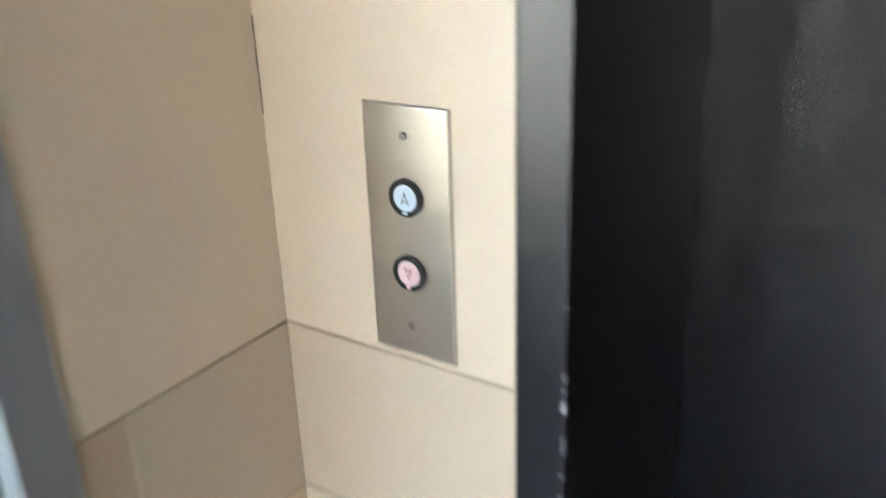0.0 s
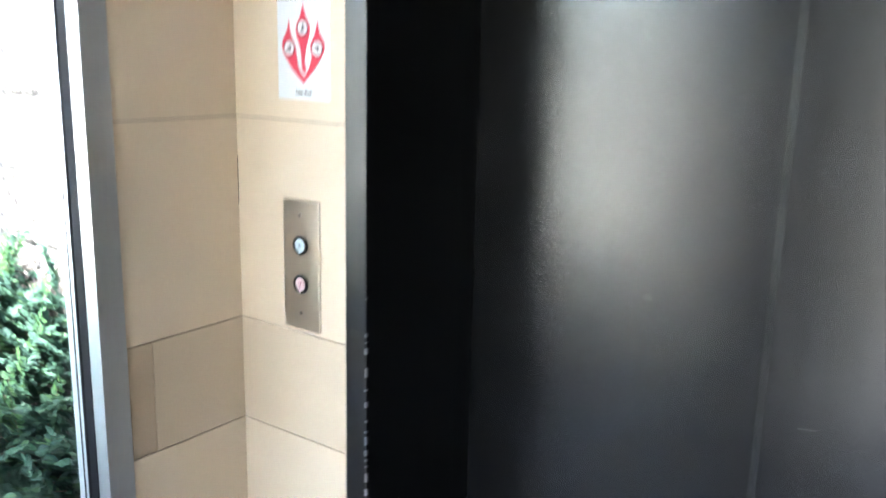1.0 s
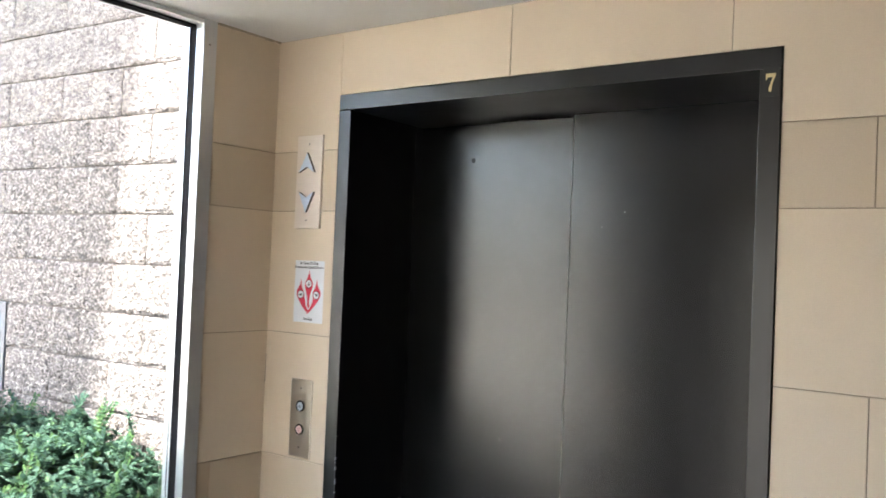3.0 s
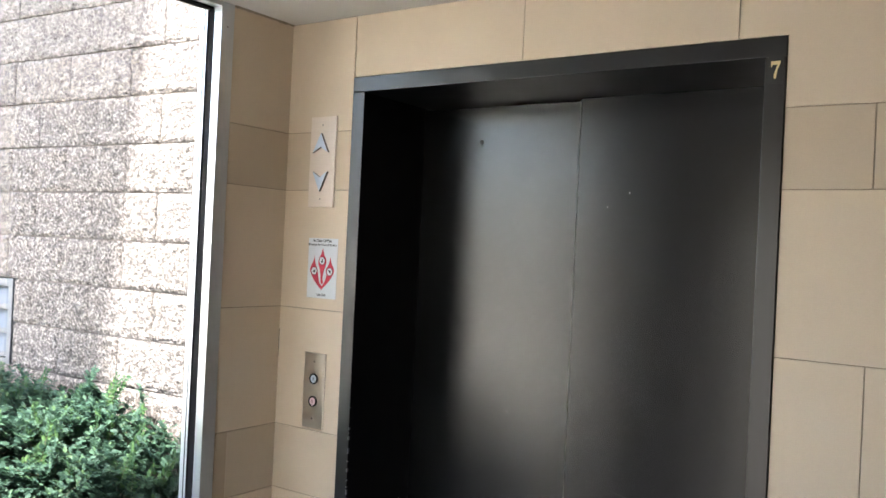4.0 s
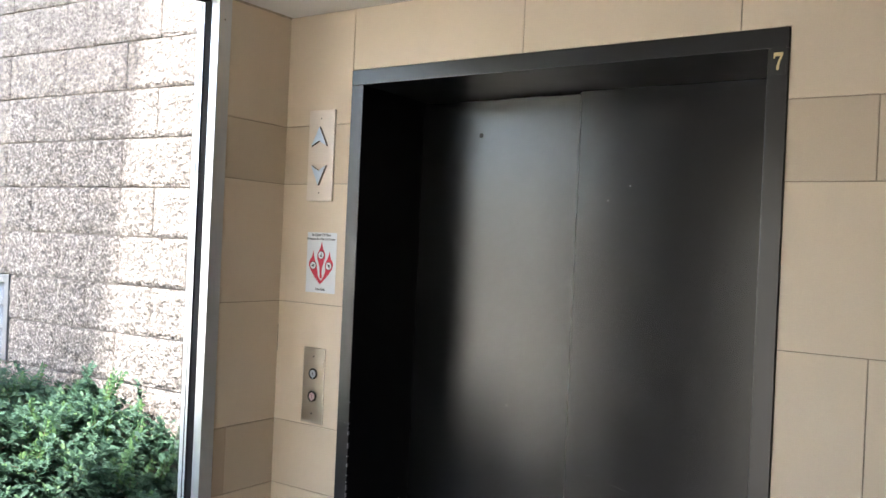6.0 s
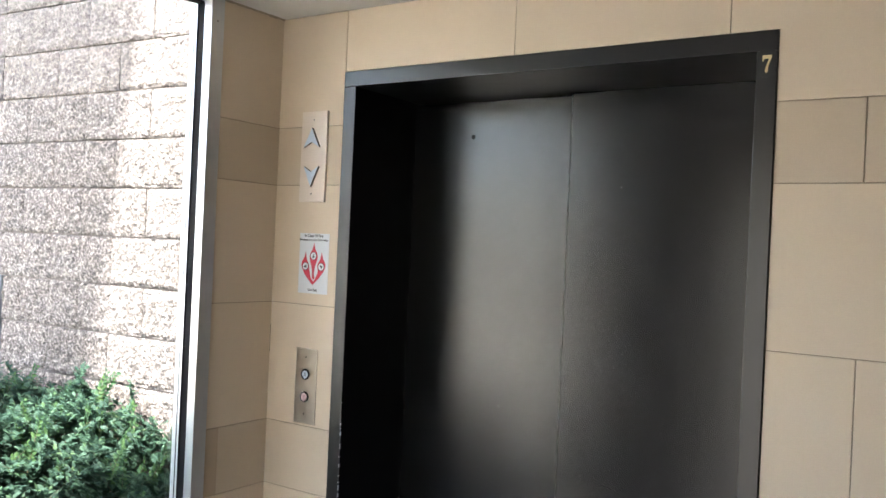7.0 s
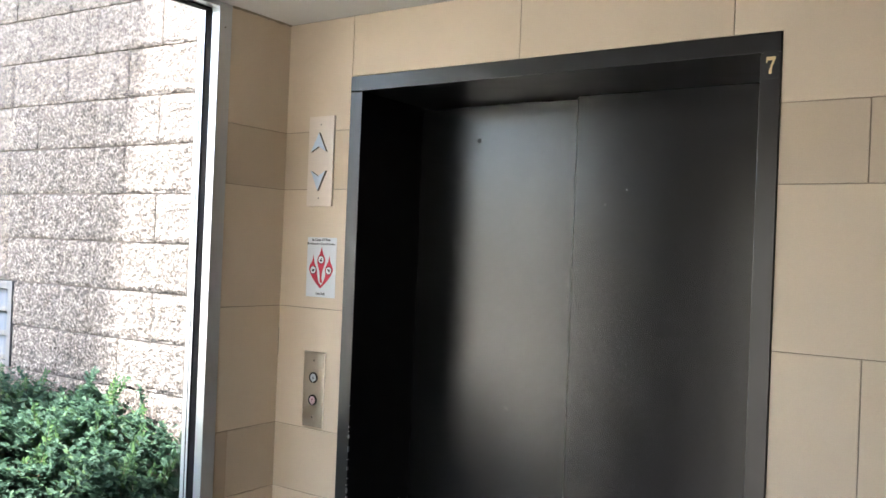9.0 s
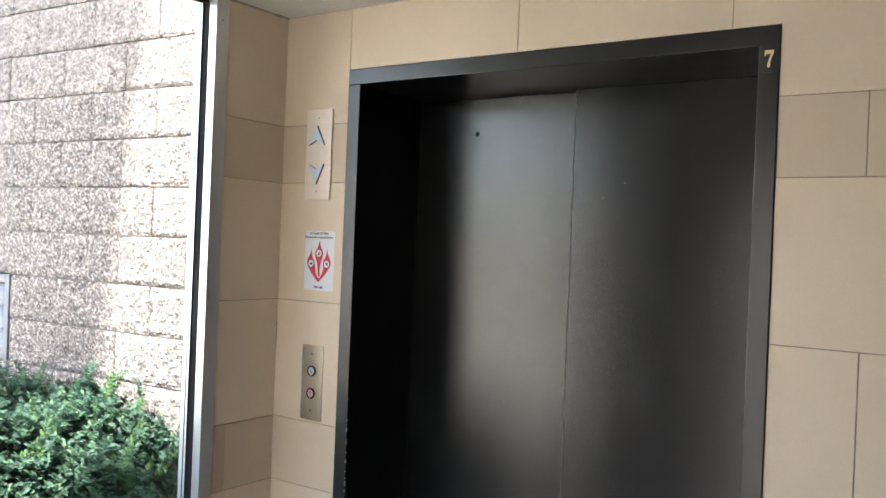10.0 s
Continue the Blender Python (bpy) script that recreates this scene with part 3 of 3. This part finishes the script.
def shrub(name, x0, x1, y0, y1, sprigs, shoots, seed, label):
    rng = random.Random(seed)
    verts, faces, tw = [], [], bmesh.new()
    for s in range(sprigs):
        x, y = x1 - (x1 - x0) * rng.random() ** 1.25, rng.uniform(y0, y1)
        topz = shrub_top(x, y)
        depth = rng.random() ** 2.2
        z = topz - 0.03 - depth * 0.62
        lean = Vector((rng.gauss(0, 0.38) + 0.62, rng.gauss(0, 0.42) - 0.30, 0.72 if depth < 0.15 else 0.45)).normalized()
        ln = rng.uniform(0.10, 0.19) * (1.6 if depth < 0.05 and rng.random() < 0.25 else 1.0)
        base = Vector((x, y, z + (0.05 if ln > 0.20 else 0.0))) - lean * ln * 0.6
        tip = base + lean * ln
        side = lean.cross(Vector((0.3, 0.2, 1))).normalized()
        up = side.cross(lean).normalized()
        if s % 2 == 0:
            r = 0.0013
            q = [tw.verts.new(base + side * r), tw.verts.new(base - side * r * 0.5 + up * r), tw.verts.new(base - side * r * 0.5 - up * r), tw.verts.new(tip)]
            for a, b, c in ((0, 1, 3), (1, 2, 3), (2, 0, 3)):
                tw.faces.new((q[a], q[b], q[c]))
        n = int(ln / 0.0088)
        for k in range(n):
            f = 0.15 + 0.85 * (k + 1) / n
            ang = math.pi * (k % 2) + rng.uniform(-0.5, 0.5)
            out = (side * math.cos(ang) + up * math.sin(ang)) * 0.9 + lean * rng.uniform(0.3, 0.8) + Vector((0, 0, 0.15))
            out.normalize()
            wide = out.cross(Vector((rng.gauss(0, 0.35), rng.gauss(0, 0.35), 1))).normalized()
            nor = wide.cross(out)
            size = rng.uniform(0.026, 0.044) * (1.15 - 0.5 * f)
            at = base + lean * ln * f - Vector((0, 0, 0.10 * ln * f * f))
            if at.y + out.y * size > 0.045 + 0.05 * (at.x + 1) or at.x + out.x * size > -0.125:
                continue
            i0 = len(verts)
            for a, b, c in LEAF_SHAPE:
                verts.append(at + (out * a + wide * b * 0.84 + nor * c) * size)
            faces.extend(tuple(i0 + i for i in fc) for fc in LEAF_FACES)
    # long young shoots standing out of the mass, their leaves in two rows
    yv, yf = [], []
    for s in range(shoots):
        x, y = rng.uniform(x0 + 0.05, x1 - 0.12), rng.uniform(y0 + 0.25, y1 - 0.06)
        lean = Vector((rng.uniform(0.1, 1.0), rng.uniform(-0.5, 0.2), 0.9)).normalized()
        ln = rng.uniform(0.16, 0.30)
        base = Vector((x, y, shrub_top(x, y) - 0.10)) - lean * 0.05
        side = lean.cross(Vector((0.2, -1, 0.3))).normalized()
        face = side.cross(lean).normalized()
        tip = base + lean * ln
        q = [tw.verts.new(base + side * 0.0022), tw.verts.new(base - side * 0.0011 + face * 0.0019), tw.verts.new(base - side * 0.0011 - face * 0.0019), tw.verts.new(tip)]
        for a, b, c in ((0, 1, 3), (1, 2, 3), (2, 0, 3)):
            tw.faces.new((q[a], q[b], q[c]))
        n = int(ln / 0.0105)
        for k in range(n):
            f = 0.25 + 0.75 * (k + 1) / n
            out = (side * (1 if k % 2 else -1) + lean * rng.uniform(0.5, 0.9) + face * rng.uniform(-0.3, 0.3)).normalized()
            wide = out.cross(face + Vector((rng.gauss(0, 0.3), rng.gauss(0, 0.3), 0))).normalized()
            nor = wide.cross(out)
            size = rng.uniform(0.026, 0.038) * (1.15 - 0.45 * f)
            at = base + lean * ln * f
            if at.y + out.y * size > 0.045 + 0.05 * (at.x + 1) or at.x + out.x * size > -0.125:
                continue
            i0 = len(yv)
            yv.extend(at + (out * a + wide * b * 0.84 + nor * c) * size for a, b, c in LEAF_SHAPE)
            yf.extend(tuple(i0 + i for i in fc) for fc in LEAF_FACES)
    e = empty(name, ((x0 + x1) / 2, (y0 + y1) / 2, -0.05), label, "shrub", "shrubs along the wall")
    me = bpy.data.meshes.new("crown")
    me.from_pydata([tuple(v) for v in verts], [], faces)
    me.materials.append(LEAF)
    crown = new("crown", me)
    crown.parent = e
    tagged(crown, "dense small glossy green leaves", kind="stuff")
    me = bpy.data.meshes.new("young_shoots")
    me.from_pydata([tuple(v) for v in yv], [], yf)
    me.materials.append(YOUNG)
    young = new("young_shoots", me)
    young.parent = e
    tagged(young, "light green leaves on long young shoots", kind="stuff")
    twigs = part("twigs", tw, BARK, e)
    tagged(twigs, "thin brown twigs", kind="stuff")
    stems = []
    for k in range(9):
        bx, by = (x0 + x1) / 2 + rng.uniform(-0.12, 0.12), (y0 + y1) / 2 + rng.uniform(-0.1, 0.1)
        tx, ty = rng.uniform(x0 + 0.08, x1 - 0.08), rng.uniform(y0 + 0.08, y1 - 0.08)
        tz = shrub_top(tx, ty) - 0.12
        prev, sb = None, bmesh.new()
        for m in range(6):
            f = m / 5
            c = Vector((bx + (tx - bx) * f ** 1.4, by + (ty - by) * f ** 1.4, -0.06 + (tz + 0.06) * f))
            r = 0.010 * (1 - 0.75 * f)
            loop = [sb.verts.new(c + Vector((r * math.cos(a), r * math.sin(a), 0))) for a in (0, 1.26, 2.51, 3.77, 5.03)]
            if prev:
                for i in range(5):
                    sb.faces.new((prev[i], prev[(i + 1) % 5], loop[(i + 1) % 5], loop[i]))
            prev = loop
        stems.append(part("stem", sb, BARK, e, "thin brown woody stem"))
    local(e, crown, young, twigs, *stems)
    return e


shrub("shrub", -1.05, -0.14, -0.95, 0.06, 3000, 30, 3, "dense green broadleaf shrub growing against the block wall")
shrub("shrub", -2.0, -1.0, -0.95, 0.02, 1600, 26, 5, "dense green broadleaf shrub growing against the block wall")
shrub("shrub", -1.25, -0.14, -1.9, -0.9, 1300, 14, 8, "dense green broadleaf shrub growing outside the window")

# ---- facing blocks of the inner walls ----
JOINT = 0.0025


def facing(poly, mat, wall, side=False):
    """One facing block from its outline, set in the mortar of a wall."""
    bm = prism(bmesh.new(), poly, 0.0, 0.018, 0.0014)
    ob = part("block", bm, mat, wall)
    if side:
        ob.matrix_world = pose(0, 0, 0, 0, 0, 90)
    return ob


for i, (z0, z1) in enumerate(zip(ROWS_Z, ROWS_Z[1:])):
    mat = TILE_DARK if i in ACCENT else TILE
    z0, z1 = z0 + JOINT / 2, min(z1 - JOINT / 2, CEIL - 0.002)
    start = 0.286 if i in (7, 5, 3, 1) else -0.020
    cuts = [-0.017] + [c for c in (start + 0.613 * k for k in range(0, 8)) if 0.05 < c < ROOM_X] + [ROOM_X]
    if i == 7:
        cuts = [-0.017, 0.286, 0.911, 1.517] + [1.517 + 0.613 * k for k in range(1, 5)] + [ROOM_X]
    elif i in (4, 6):
        cuts = [-0.017, 1.0, 1.830, 2.443, 3.056, 3.67, ROOM_X]
    for a, b in zip(cuts, cuts[1:]):
        a, b = a + JOINT / 2, b - JOINT / 2
        gx0, gx1, gz = FX0 - 0.002, FX1 + 0.002, FTOP + 0.002
        if b <= gx0 + 0.004 or a >= gx1 or z0 >= gz:
            facing([(a, z0), (min(b, gx0) if b <= gx0 + 0.004 and z0 < gz and z1 < gz else b, z0), (b, z1), (a, z1)] if b > gx0 + 0.004 or z1 > gz
                   else [(a, z0), (min(b, gx0), z0), (min(b, gx0), z1), (a, z1)], mat, wall_north)
        elif z1 > gz:                       # the course that the head cuts into
            if a < gx1 < b:
                facing([(a, gz), (gx1, gz), (gx1, z0), (b, z0), (b, z1), (a, z1)], mat, wall_north)
            else:
                facing([(a, gz), (b, gz), (b, z1), (a, z1)], mat, wall_north)
        else:
            if a < gx0 - 0.01:
                facing([(a, z0), (gx0, z0), (gx0, z1), (a, z1)], mat, wall_north)
            if b > gx1 + 0.01:
                facing([(gx1, z0), (b, z0), (b, z1), (gx1, z1)], mat, wall_north)
    # the return wall beside the window, from the corner out
    for a, b in ([(-0.2665, -0.214), (-0.2137, 0.0016)] if i == 3 else [(-0.2665, 0.0016)]):
        facing([(a, z0), (b, z0), (b, z1), (a, z1)], TILE_DEEP if b < -0.2 else mat, wall_west, True)

# a dark crack at the inner corner and a screw on the window frame
bm = bmesh.new()
rnd = random.Random(9)
pts = [(-0.0008 - 0.0006 * rnd.random(), 1.255 + 0.0095 * k) for k in range(11)]
prism(bm, [(a + 0.0010 + 0.0012 * rnd.random(), z) for a, z in pts] + [(a - 0.0008 * rnd.random(), z) for a, z in reversed(pts)], -0.0006, 0.004)
crack = part("crack", bm, CRACK, wall_west, "dark hairline crack in the corner joint")
crack.matrix_world = pose(0, 0, 0, 0, 0, 90)
screw = part("screw", disc(bmesh.new(), -0.296, 2.318, 0.0030, -0.0052, 0.0, 12), SCREW, window_1, "dark frame screw")
screw.matrix_parent_inverse = Matrix.Translation(-window_1.location)
screw.matrix_basis = pose(0, 0, 0, 0, 0, 90)

# brown bead painting the grimy shadow line where the return wall meets the ceiling
bm = bmesh.new()
rnd = random.Random(21)
ring_pts = []
for k in range(25):
    y = -0.266 + 0.266 * k / 24
    d = 0.005 + 0.0025 * rnd.random()
    ring_pts.append([bm.verts.new(p) for p in ((-0.002, y, CEIL + 0.001), (d, y, CEIL + 0.001), (d * 0.45, y, CEIL - d * 0.5), (-0.002, y, CEIL - d * 1.3))])
for a, b in zip(ring_pts, ring_pts[1:]):
    for i in range(4):
        bm.faces.new((a[i], b[i], b[(i + 1) % 4], a[(i + 1) % 4]))
bm.faces.new(ring_pts[0][::-1])
bm.faces.new(ring_pts[-1])
bmesh.ops.recalc_face_normals(bm, faces=bm.faces[:])
part("ceiling_shadow_line", bm, CEIL_LINE, wall_west, "brown bead drawing the grimy shadow line under the ceiling")
